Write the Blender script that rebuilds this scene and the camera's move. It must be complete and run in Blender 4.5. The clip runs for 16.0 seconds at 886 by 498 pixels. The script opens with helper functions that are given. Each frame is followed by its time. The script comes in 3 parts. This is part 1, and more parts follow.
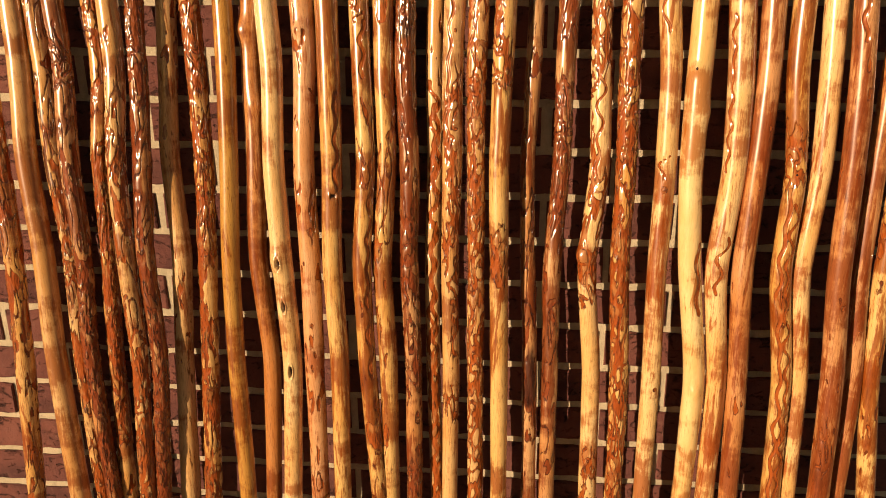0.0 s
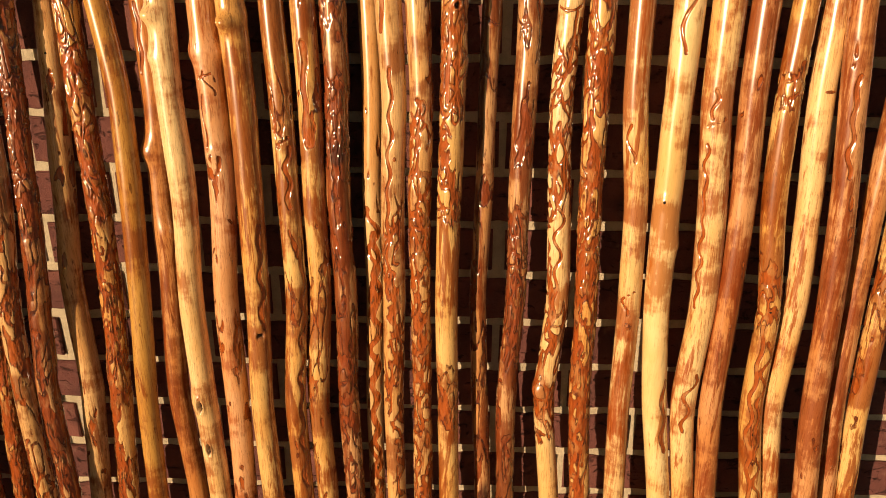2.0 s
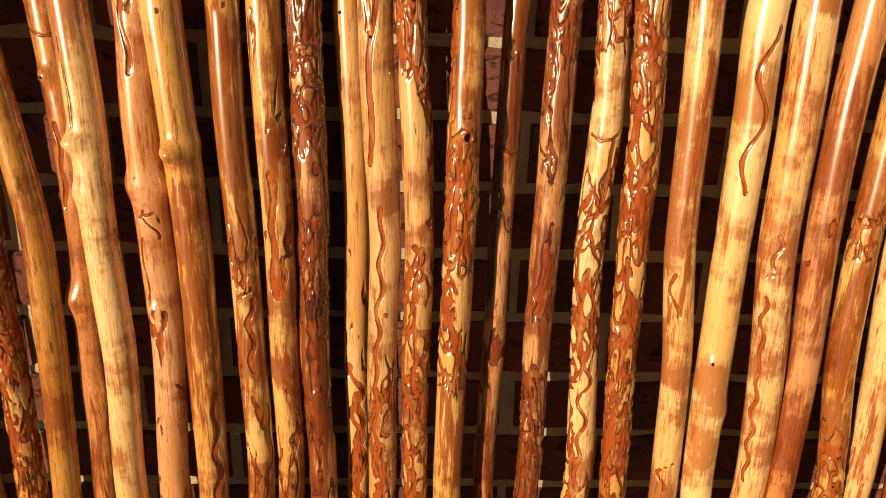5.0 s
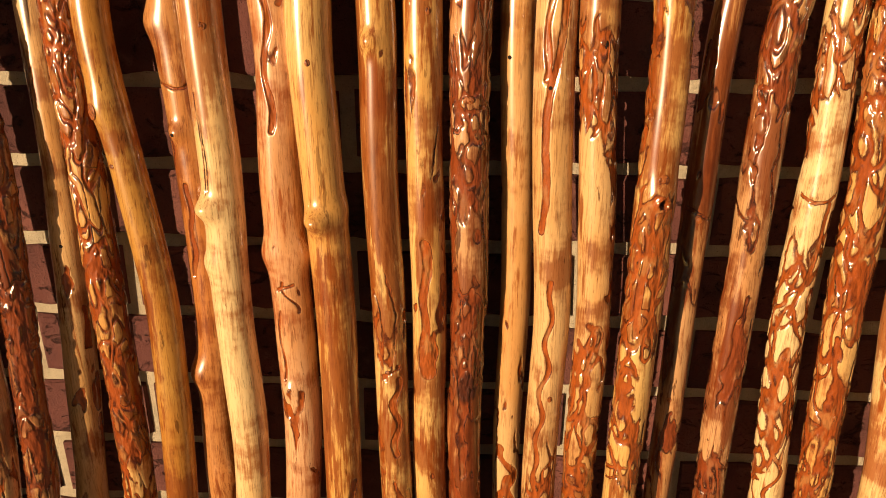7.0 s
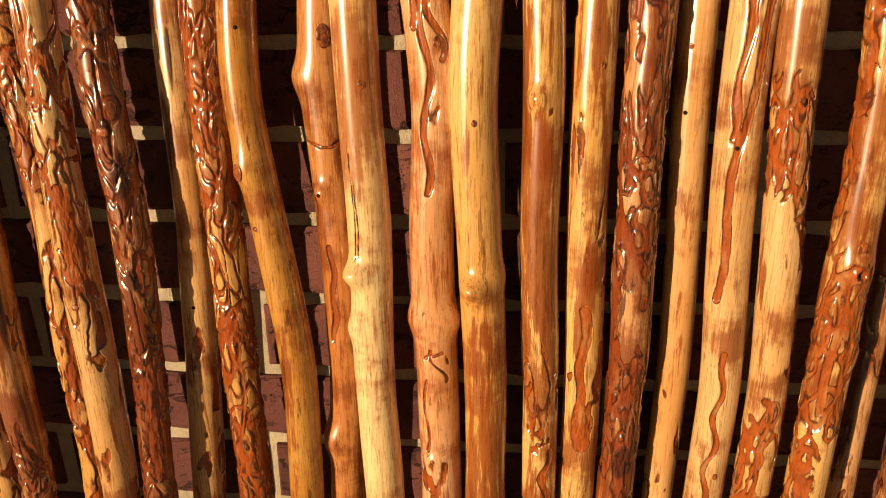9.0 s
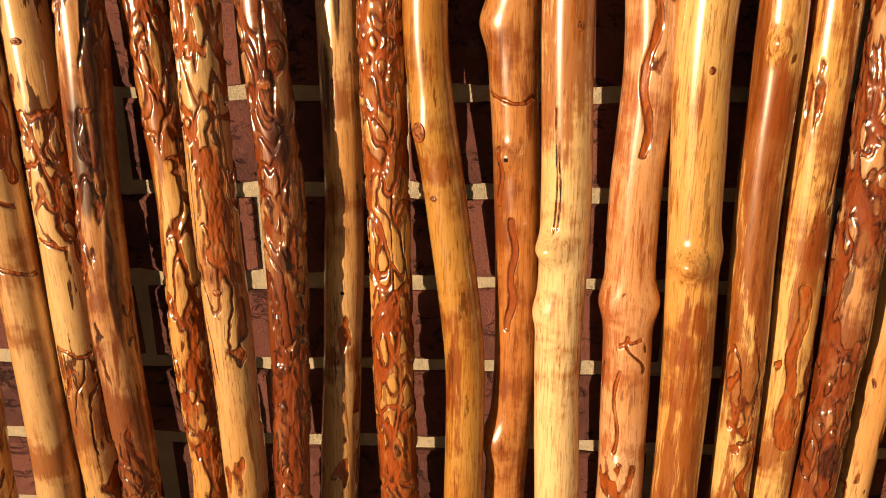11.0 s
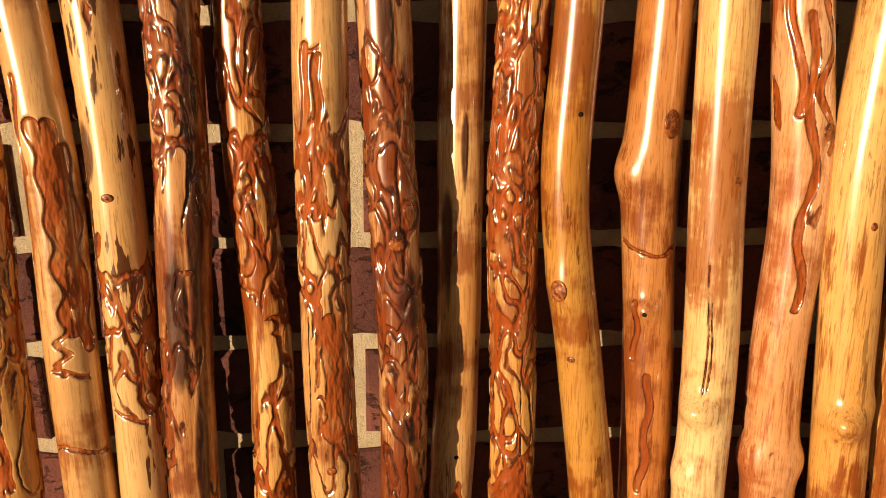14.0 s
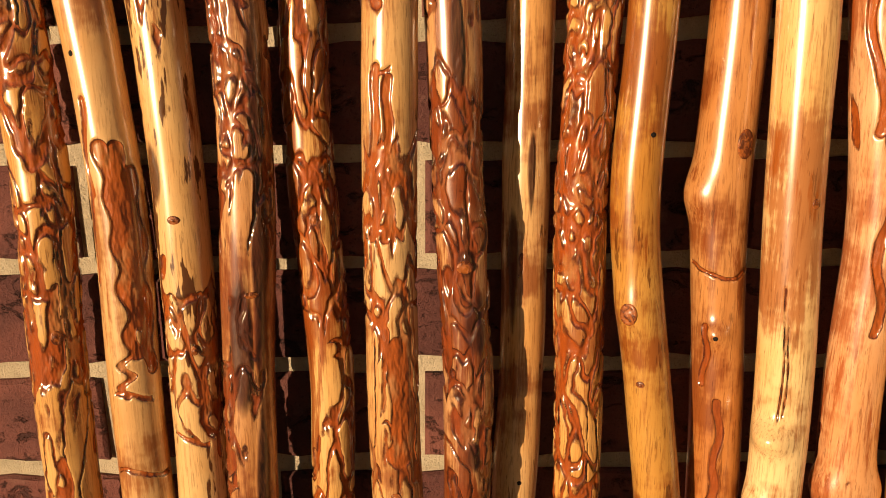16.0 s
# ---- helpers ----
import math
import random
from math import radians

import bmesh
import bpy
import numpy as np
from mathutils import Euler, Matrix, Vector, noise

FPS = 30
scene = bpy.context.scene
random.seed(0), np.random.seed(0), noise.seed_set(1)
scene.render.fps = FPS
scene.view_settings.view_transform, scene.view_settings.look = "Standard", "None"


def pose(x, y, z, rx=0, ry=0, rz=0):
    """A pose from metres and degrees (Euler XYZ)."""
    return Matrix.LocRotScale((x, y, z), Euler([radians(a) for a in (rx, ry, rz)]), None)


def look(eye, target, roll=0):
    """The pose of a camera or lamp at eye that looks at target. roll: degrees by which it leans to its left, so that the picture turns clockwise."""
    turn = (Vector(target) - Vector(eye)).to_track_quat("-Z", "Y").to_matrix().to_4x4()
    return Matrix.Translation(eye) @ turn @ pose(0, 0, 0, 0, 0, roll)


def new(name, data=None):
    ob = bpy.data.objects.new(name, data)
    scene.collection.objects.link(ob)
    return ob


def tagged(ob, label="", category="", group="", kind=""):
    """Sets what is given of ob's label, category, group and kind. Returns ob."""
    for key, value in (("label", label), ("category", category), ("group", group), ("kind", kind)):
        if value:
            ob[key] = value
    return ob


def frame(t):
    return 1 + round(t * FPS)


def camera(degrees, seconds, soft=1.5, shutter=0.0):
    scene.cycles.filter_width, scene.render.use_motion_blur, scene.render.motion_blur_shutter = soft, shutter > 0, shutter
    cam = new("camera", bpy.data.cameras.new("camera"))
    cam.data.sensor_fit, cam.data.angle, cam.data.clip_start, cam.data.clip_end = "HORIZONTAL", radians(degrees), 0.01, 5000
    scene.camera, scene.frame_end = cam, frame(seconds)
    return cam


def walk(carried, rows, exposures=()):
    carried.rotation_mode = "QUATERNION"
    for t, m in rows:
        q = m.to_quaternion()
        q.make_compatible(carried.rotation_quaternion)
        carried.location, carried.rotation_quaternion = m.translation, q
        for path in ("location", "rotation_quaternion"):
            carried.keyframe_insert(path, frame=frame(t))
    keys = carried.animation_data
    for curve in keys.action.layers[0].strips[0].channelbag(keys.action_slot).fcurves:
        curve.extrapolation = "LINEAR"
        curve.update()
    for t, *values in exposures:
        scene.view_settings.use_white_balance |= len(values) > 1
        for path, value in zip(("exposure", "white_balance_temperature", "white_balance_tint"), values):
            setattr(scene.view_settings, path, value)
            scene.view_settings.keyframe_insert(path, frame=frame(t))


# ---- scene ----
cam = camera(61.0, 16.0, soft=0.95)
# seconds, eye, target, roll
PATH = [
    (0, (0.039, -1.073, 0.131), (-0.133, 0.821, -0.486), -0.0),
    (0.5, (0.03, -0.991, 0.169), (-0.113, 0.915, -0.42), 0.3),
    (1, (0.03, -0.954, 0.239), (-0.075, 0.939, -0.399), 0.3),
    (1.5, (0.034, -0.922, 0.267), (-0.06, 0.954, -0.42), 0.3),
    (2, (0.042, -0.896, 0.312), (-0.009, 0.97, -0.407), 0.4),
    (2.5, (0.081, -0.874, 0.346), (0.004, 0.987, -0.383), -0.1),
    (3, (0.11, -0.843, 0.364), (-0.052, 1.025, -0.332), -0.1),
    (3.2, (0.106, -0.822, 0.368), (-0.059, 1.048, -0.321), 0.1),
    (5.3, (-0.006, -0.668, 0.403), (0.053, 1.209, -0.287), 1.5),
    (5.5, (0.001, -0.651, 0.409), (0.015, 1.223, -0.291), 1.2),
    (6, (-0.031, -0.631, 0.419), (-0.059, 1.233, -0.304), 1.0),
    (6.5, (-0.064, -0.618, 0.422), (-0.122, 1.25, -0.292), 0.5),
    (7, (-0.097, -0.588, 0.429), (-0.187, 1.275, -0.293), 0.2),
    (7.5, (-0.134, -0.57, 0.439), (-0.27, 1.302, -0.251), 0.1),
    (8, (-0.172, -0.559, 0.448), (-0.329, 1.31, -0.247), -0.3),
    (8.5, (-0.189, -0.55, 0.45), (-0.357, 1.32, -0.238), -0.6),
    (9, (-0.19, -0.543, 0.457), (-0.37, 1.318, -0.253), -0.7),
    (9.5, (-0.228, -0.525, 0.441), (-0.431, 1.356, -0.207), -0.1),
    (10, (-0.275, -0.501, 0.436), (-0.415, 1.374, -0.245), -0.2),
    (10.2, (-0.281, -0.501, 0.431), (-0.465, 1.373, -0.243), -0.7),
    (12.3, (-0.439, -0.48, 0.4), (-0.352, 1.388, -0.308), 0.8),
    (12.5, (-0.439, -0.474, 0.405), (-0.372, 1.398, -0.297), 0.5),
    (13, (-0.449, -0.449, 0.419), (-0.394, 1.452, -0.201), 0.2),
    (13.5, (-0.453, -0.446, 0.444), (-0.39, 1.472, -0.118), -0.1),
    (14, (-0.457, -0.448, 0.455), (-0.385, 1.481, -0.068), -0.1),
    (14.5, (-0.462, -0.44, 0.474), (-0.387, 1.498, -0.013), -0.2),
    (15, (-0.476, -0.438, 0.485), (-0.417, 1.508, 0.027), -0.2),
    (15.5, (-0.485, -0.439, 0.475), (-0.455, 1.509, 0.024), -0.4),
    (16, (-0.481, -0.44, 0.459), (-0.468, 1.498, -0.033), -0.5),
]

walk(cam, [(t, look(eye, target, roll)) for t, eye, target, roll in PATH])

# ---- light: a low warm sun from the left, and the open sky ----
AZIMUTH, ELEVATION = 41.0, 4.0
SUN_WAY = Vector((-math.sin(radians(AZIMUTH)) * math.cos(radians(ELEVATION)),
                  -math.cos(radians(AZIMUTH)) * math.cos(radians(ELEVATION)), math.sin(radians(ELEVATION))))
sun_data = bpy.data.lights.new("sun", "SUN")
sun_data.energy, sun_data.angle, sun_data.color = 5.0, radians(0.5), (1.0, 0.71, 0.43)
sun = new("sun", sun_data)
sun.matrix_world = look(SUN_WAY * 20, (0, 0, 0))
world = bpy.data.worlds.new("sky")
scene.world = world
world.use_nodes = True
wn, wl = world.node_tree.nodes, world.node_tree.links
sky = wn.new("ShaderNodeTexSky")
sky.sky_type, sky.sun_disc = "NISHITA", False
sky.sun_elevation, sky.sun_rotation = radians(ELEVATION), radians(180 + AZIMUTH)
wl.new(sky.outputs[0], wn["Background"].inputs[0])
wn["Background"].inputs[1].default_value = 0.058
scene.view_settings.exposure = 0.24

GROUND = -0.95


# ---- materials ----
class Mat:
    """A node material with short ways to add nodes."""

    def __init__(self, name):
        self.mat = bpy.data.materials.new(name)
        self.mat.use_nodes = True
        self.nodes, self.links = self.mat.node_tree.nodes, self.mat.node_tree.links
        self.bsdf = self.nodes["Principled BSDF"]
        self.coord = self.nodes.new("ShaderNodeTexCoord")
        info = self.nodes.new("ShaderNodeObjectInfo")
        self.random = info.outputs["Random"]
        shift = self.nodes.new("ShaderNodeVectorMath")
        shift.operation = "MULTIPLY_ADD"
        self.links.new(self.random, shift.inputs[0])
        shift.inputs[1].default_value = (7.3, 5.1, 9.7)
        self.links.new(self.coord.outputs["Object"], shift.inputs[2])
        self.place = shift.outputs[0]

    def noise(self, scale, stretch=(1, 1, 1), detail=3.0, rough=0.55, twist=0.0):
        m = self.nodes.new("ShaderNodeMapping")
        m.inputs["Scale"].default_value = stretch
        self.links.new(self.place, m.inputs[0])
        n = self.nodes.new("ShaderNodeTexNoise")
        n.inputs["Scale"].default_value, n.inputs["Detail"].default_value = scale, detail
        n.inputs["Roughness"].default_value, n.inputs["Distortion"].default_value = rough, twist
        self.links.new(m.outputs[0], n.inputs["Vector"])
        return n.outputs["Fac"]

    def ramp(self, fac, low, high, a=0.0, b=1.0):
        r = self.nodes.new("ShaderNodeMapRange")
        r.interpolation_type = "SMOOTHSTEP"
        for i, v in ((1, low), (2, high), (3, a), (4, b)):
            r.inputs[i].default_value = v
        self.links.new(fac, r.inputs[0])
        return r.outputs[0]

    def math(self, kind, a, b):
        n = self.nodes.new("ShaderNodeMath")
        n.operation = kind
        for i, v in ((0, a), (1, b)):
            if isinstance(v, (int, float)):
                n.inputs[i].default_value = v
            else:
                self.links.new(v, n.inputs[i])
        return n.outputs[0]

    def mix(self, fac, a, b, blend="MIX"):
        n = self.nodes.new("ShaderNodeMix")
        n.data_type, n.blend_type = "RGBA", blend
        for i, v in ((0, fac), (6, a), (7, b)):
            if isinstance(v, (int, float)):
                n.inputs[i].default_value = v
            elif isinstance(v, tuple):
                n.inputs[i].default_value = (*v, 1)
            else:
                self.links.new(v, n.inputs[i])
        return n.outputs[2]

    def attribute(self, name):
        n = self.nodes.new("ShaderNodeAttribute")
        n.attribute_name = name
        return n.outputs["Fac"]

    def bump(self, height, strength, distance, under=None):
        b = self.nodes.new("ShaderNodeBump")
        b.inputs["Strength"].default_value, b.inputs["Distance"].default_value = strength, distance
        self.links.new(height, b.inputs["Height"])
        if under is not None:
            self.links.new(under, b.inputs["Normal"])
        return b.outputs[0]

    def done(self, colour, rough, normal=None, coat=0.0):
        for key, v in (("Base Color", colour), ("Roughness", rough)):
            if isinstance(v, (int, float)):
                self.bsdf.inputs[key].default_value = v
            elif isinstance(v, tuple):
                self.bsdf.inputs[key].default_value = (*v, 1)
            else:
                self.links.new(v, self.bsdf.inputs[key])
        if normal is not None:
            self.links.new(normal, self.bsdf.inputs["Normal"])
        self.bsdf.inputs["Coat Weight"].default_value = coat
        self.bsdf.inputs["Coat Roughness"].default_value = 0.27
        self.bsdf.inputs["Coat IOR"].default_value = 1.75
        self.bsdf.inputs["Specular IOR Level"].default_value = 0.06 if coat > 0.5 else 0.3
        return self.mat


def varnished_wood(name, pale, stain, floor, rim, cover, fleck=0.5, grainy=1.0, speck=0.63):
    """Peeled, stained and varnished wood. cover: how much of it the darker stain takes; floor and rim colour the carved galleries.
    The groove attribute tells how far, in millimetres, a point lies inside the edge of a gallery."""
    m = Mat(name)
    stain = tuple(c * k for c, k in zip(stain, (0.66, 0.49, 0.29)))
    grain = m.noise(900, (1, 1, 0.045), 4, 0.65)
    streak = m.noise(300, (1, 1, 0.06), 5, 0.7)
    blotch = m.noise(30, (1, 1, 0.2), 5, 0.62, 0.6)
    edge = m.math("ADD", blotch, m.math("MULTIPLY", m.math("SUBTRACT", streak, 0.5), 0.4))
    tone = m.mix(m.ramp(m.noise(14, (1, 1, 0.5), 4), 0.36, 0.66), pale, tuple(c * k for c, k in zip(pale, (0.88, 0.72, 0.52))))
    tone = m.mix(m.ramp(streak, 0.5, 0.72, 0.0, 0.3 * grainy), tone, stain)
    # the stain took in zones along the length, with ragged ends
    zone = m.math("ADD", m.noise(17, (0.6, 0.6, 0.8), 5, 0.62), m.math("MULTIPLY", m.math("SUBTRACT", m.noise(330, (1, 1, 0.07), 4, 0.7), 0.5), 0.32))
    tone = m.mix(m.ramp(zone, 0.52 - 0.14 * cover, 0.645 - 0.14 * cover, 0.0, 0.92), tone, tuple(0.9 * c + 0.1 * d for c, d in zip(stain, pale)))
    cut = 0.72 - 0.42 * cover
    tone = m.mix(m.ramp(edge, cut - 0.03, cut + 0.05, 0.0, 0.85), tone, stain)
    tone = m.mix(m.ramp(edge, cut + 0.06, cut + 0.2, 0.0, 0.75), tone, tuple(c * 0.5 for c in stain))
    flecks = m.ramp(m.noise(105, (1, 1, 0.16), 4, 0.65), speck, speck + 0.035, 0.0, fleck)
    tone = m.mix(flecks, tone, tuple(c * 0.28 for c in stain))
    tone = m.mix(m.ramp(grain, 0.5, 0.66, 0.0, 0.45 * grainy), tone, tuple(c * 0.62 for c in stain))
    dash = m.ramp(m.noise(620, (1, 1, 0.1), 3, 0.6), 0.62, 0.69, 0.0, 0.5 * grainy)
    tone = m.mix(dash, tone, tuple(c * 0.35 for c in stain))
    groove = m.math("ADD", m.attribute("groove"), m.math("MULTIPLY", m.math("SUBTRACT", m.noise(420, (1, 1, 0.7), 3, 0.6), 0.5), 1.1))
    carve = m.ramp(groove, -0.1, 0.35)
    low = m.mix(m.ramp(m.noise(210, (1, 1, 0.35), 4), 0.4, 0.7), floor, tuple(0.62 * c + 0.38 * d for c, d in zip(floor, rim)))
    low = m.mix(m.ramp(m.noise(90, (1, 1, 0.4), 4), 0.52, 0.66, 0.0, 0.6), low, tuple(0.6 * c + 0.4 * d for c, d in zip(stain, pale)))
    tone = m.mix(carve, tone, low)
    # dark gallery edges: gathered stain plus the edge shade, both put into the colour
    line = m.math("MULTIPLY", m.ramp(groove, -0.4, 0.05), m.ramp(groove, 0.15, 0.8, 1.0, 0.0))
    line = m.math("MULTIPLY", line, m.ramp(m.noise(130, (1, 1, 0.6), 3), 0.36, 0.6, 0.25, 0.95))
    tone = m.mix(line, tone, rim)
    # char marks, and the shade painted inside the hollow knot holes
    tone = m.mix(m.attribute("char"), tone, (0.06, 0.016, 0.008))
    ripple = m.bump(m.noise(170, (0.35, 0.35, 1), 3, 0.6), 0.22, 0.0016)
    fine = m.bump(grain, 0.15, 0.0005, ripple)
    lumps = m.math("MULTIPLY", m.noise(190, (1, 1, 0.4), 2, 0.5), m.math("ADD", m.math("ADD", carve, m.attribute("char")), 0.05))
    normal = m.bump(lumps, 0.9, 0.0036, fine)
    sunk = m.bump(m.ramp(groove, -0.3, 0.6, 1.0, 0.0), 0.6, 0.0008, normal)
    rough = m.ramp(m.noise(60, (1, 1, 0.3)), 0.3, 0.75, 0.34, 0.48)
    m.links.new(m.ramp(groove, -1.0, 0.5, 0.25, 0.12), m.bsdf.inputs["Coat Roughness"])
    return m.done(tone, rough, sunk, 1.0)


RED, DEEP = (0.37, 0.088, 0.015), (0.09, 0.017, 0.005)
WOOD = {
    "pale": varnished_wood("pale_varnished_wood", (0.83, 0.597, 0.286), (0.46, 0.125, 0.018), RED, DEEP, 0.36, 0.35),
    "blond": varnished_wood("blond_varnished_wood", (0.85, 0.627, 0.318), (0.50, 0.17, 0.03), RED, DEEP, 0.12, 0.3),
    "gold": varnished_wood("golden_varnished_wood", (0.75, 0.483, 0.180), (0.38, 0.105, 0.014), RED, DEEP, 0.46, 0.5),
    "honey": varnished_wood("honey_varnished_wood", (0.55, 0.298, 0.069), (0.34, 0.09, 0.012), RED, DEEP, 0.28, 0.7),
    "tan": varnished_wood("tan_varnished_wood", (0.71, 0.452, 0.201), (0.36, 0.11, 0.022), RED, DEEP, 0.24, 0.8),
    "flecked": varnished_wood("flecked_varnished_wood", (0.73, 0.471, 0.207), (0.36, 0.11, 0.022), RED, DEEP, 0.18, 0.95, 0.8, 0.555),
    "pink": varnished_wood("pinkish_varnished_wood", (0.73, 0.422, 0.222), (0.50, 0.15, 0.042), RED, DEEP, 0.2, 0.4),
    "brown": varnished_wood("brown_varnished_wood", (0.54, 0.252, 0.085), (0.31, 0.085, 0.016), (0.30, 0.07, 0.014), DEEP, 0.3, 0.5),
    "bark": varnished_wood("carved_varnished_wood", (0.73, 0.452, 0.169), (0.40, 0.11, 0.018), (0.34, 0.074, 0.012), (0.085, 0.016, 0.005), 0.36, 0.6),
    "cream": varnished_wood("cream_varnished_wood", (0.86, 0.658, 0.329), (0.56, 0.22, 0.04), RED, DEEP, 0.2, 0.12, 0.35),
    "buff": varnished_wood("buff_varnished_wood", (0.69, 0.431, 0.191), (0.42, 0.15, 0.035), RED, DEEP, 0.2, 0.3, 0.6),
    "rust": varnished_wood("rust_varnished_wood", (0.59, 0.298, 0.128), (0.33, 0.085, 0.02), RED, DEEP, 0.42, 0.5),
    "umber": varnished_wood("umber_varnished_wood", (0.59, 0.328, 0.149), (0.28, 0.07, 0.016), (0.25, 0.055, 0.014), (0.045, 0.009, 0.004), 0.5, 0.8),
}


def knot_material():
    m = Mat("knot_wood")
    rings = m.noise(260, (1, 1, 0.7), 3, 0.6, 1.0)
    tone = m.mix(m.ramp(rings, 0.4, 0.62), (0.34, 0.10, 0.02), (0.09, 0.02, 0.006))
    return m.done(tone, 0.45, m.bump(rings, 0.8, 0.002), 0.25)


def brick_material():
    m = Mat("dark_red_brick")
    big, mid, fine = m.noise(11, (1, 1, 1), 4), m.noise(60, (1, 1, 1), 5, 0.7), m.noise(520, (1, 1, 1), 4, 0.75)
    tone = m.mix(m.random, (0.15, 0.054, 0.047), (0.22, 0.082, 0.064))
    tone = m.mix(m.ramp(big, 0.42, 0.7, 0.0, 0.75), tone, (0.07, 0.028, 0.027))
    tone = m.mix(m.ramp(mid, 0.54, 0.72, 0.0, 0.7), tone, (0.21, 0.10, 0.08))
    tone = m.mix(m.ramp(fine, 0.54, 0.68, 0.0, 0.75), tone, (0.06, 0.024, 0.022))
    # drag marks and open pits of a wire-cut face
    drag = m.ramp(m.noise(62, (0.75, 1, 1.3), 5, 0.72, 0.8), 0.35, 0.44)
    tone = m.mix(m.ramp(drag, 0.0, 0.6, 0.75, 0.0), tone, (0.035, 0.014, 0.013))
    pits = m.bump(drag, 1.0, 0.005)
    return m.done(tone, 0.88, m.bump(fine, 0.8, 0.002, m.bump(mid, 0.5, 0.003, pits)))


def mortar_material():
    m = Mat("buff_mortar")
    mid, fine = m.noise(45, (1, 1, 1), 5, 0.7), m.noise(620, (1, 1, 1), 4, 0.75)
    tone = m.mix(m.ramp(mid, 0.35, 0.7), (0.62, 0.53, 0.38), (0.47, 0.40, 0.28))
    tone = m.mix(m.ramp(fine, 0.56, 0.68, 0.0, 0.7), tone, (0.24, 0.17, 0.10))
    return m.done(tone, 0.94, m.bump(fine, 0.9, 0.002, m.bump(mid, 0.6, 0.005)))


def concrete_material():
    m = Mat("patio_concrete")
    mid, fine = m.noise(3, (1, 1, 1), 5, 0.6), m.noise(160, (1, 1, 1), 4, 0.7)
    tone = m.mix(m.ramp(mid, 0.3, 0.7), (0.30, 0.27, 0.23), (0.38, 0.35, 0.30))
    tone = m.mix(m.ramp(fine, 0.55, 0.75, 0.0, 0.4), tone, (0.2, 0.18, 0.15))
    return m.done(tone, 0.9, m.bump(fine, 0.4, 0.002))


# near-black paint for the shade inside tiny beetle holes
HOLE_SHADE = Mat("hole_shade").done((0.008, 0.005, 0.004), 0.8)
KNOT, BRICK, MORTAR, CONCRETE = knot_material(), brick_material(), mortar_material(), concrete_material()


# ---- meshes ----
def part(name, bm, material, parent=None, label=""):
    """Links a bmesh as one mesh object, under a thing where one is given."""
    me = bpy.data.meshes.new(name)
    bm.to_mesh(me)
    bm.free()
    me.materials.append(material)
    ob = new(name, me)
    ob.parent = parent
    return tagged(ob, label)


def box(x0, y0, z0, x1, y1, z1, bevel=0.0):
    bm = bmesh.new()
    bmesh.ops.create_cube(bm, size=1)
    bmesh.ops.transform(bm, matrix=Matrix.Translation(((x0 + x1) / 2, (y0 + y1) / 2, (z0 + z1) / 2)) @ Matrix.Diagonal((x1 - x0, y1 - y0, z1 - z0, 1)), verts=bm.verts)
    if bevel:
        bmesh.ops.bevel(bm, geom=bm.edges[:], offset=bevel, segments=1, affect="EDGES")
    return bm


HASH = np.random.default_rng(11).permutation(256)
HASH = np.concatenate([HASH, HASH, HASH])
SLOPES = np.random.default_rng(12).normal(size=(256, 3))
SLOPES /= np.linalg.norm(SLOPES, axis=1, keepdims=True)


def perlin(p):
    """Gradient noise, about -0.7 to 0.7, at the points p (n x 3)."""
    cell = np.floor(p).astype(int)
    f = p - cell
    cell &= 255
    w = f * f * f * (f * (f * 6 - 15) + 10)
    total = 0.0
    for i in (0, 1):
        for j in (0, 1):
            for k in (0, 1):
                h = HASH[HASH[HASH[cell[:, 0] + i] + cell[:, 1] + j] + cell[:, 2] + k]
                d = np.einsum("nk,nk->n", SLOPES[h], f - (i, j, k))
                total = total + d * (w[:, 0] if i else 1 - w[:, 0]) * (w[:, 1] if j else 1 - w[:, 1]) * (w[:, 2] if k else 1 - w[:, 2])
    return total


def step(v, low, high):
    v = np.clip((v - low) / (high - low), 0, 1)
    return v * v * (3 - 2 * v)


LEVELS = (-0.75, -0.55, -0.38, -0.22, -0.08, 0.05, 0.17, 0.28, 0.38, 0.48, 0.62)


def centre_line(xs, depth):
    """x and y of a stick's middle at any height, smooth between the bends; it leans on the wall with its upper end."""
    zs = np.arange(GROUND - 0.12, 0.95, 0.004)
    x = np.interp(zs, LEVELS, [v / 1000 for v in xs])
    x = np.where(zs < LEVELS[0], xs[0] / 1000 + (zs - LEVELS[0]) * (xs[0] - xs[1]) / 1000 / (LEVELS[0] - LEVELS[1]) * 0.5, x)
    kernel = np.exp(-0.5 * (np.arange(-24, 25) / 6.5) ** 2)
    x = np.convolve(np.pad(x, 24, mode="edge"), kernel / kernel.sum(), mode="valid")
    return lambda z: np.interp(z, zs, x), lambda z: depth - 0.03 * (0.25 - z)


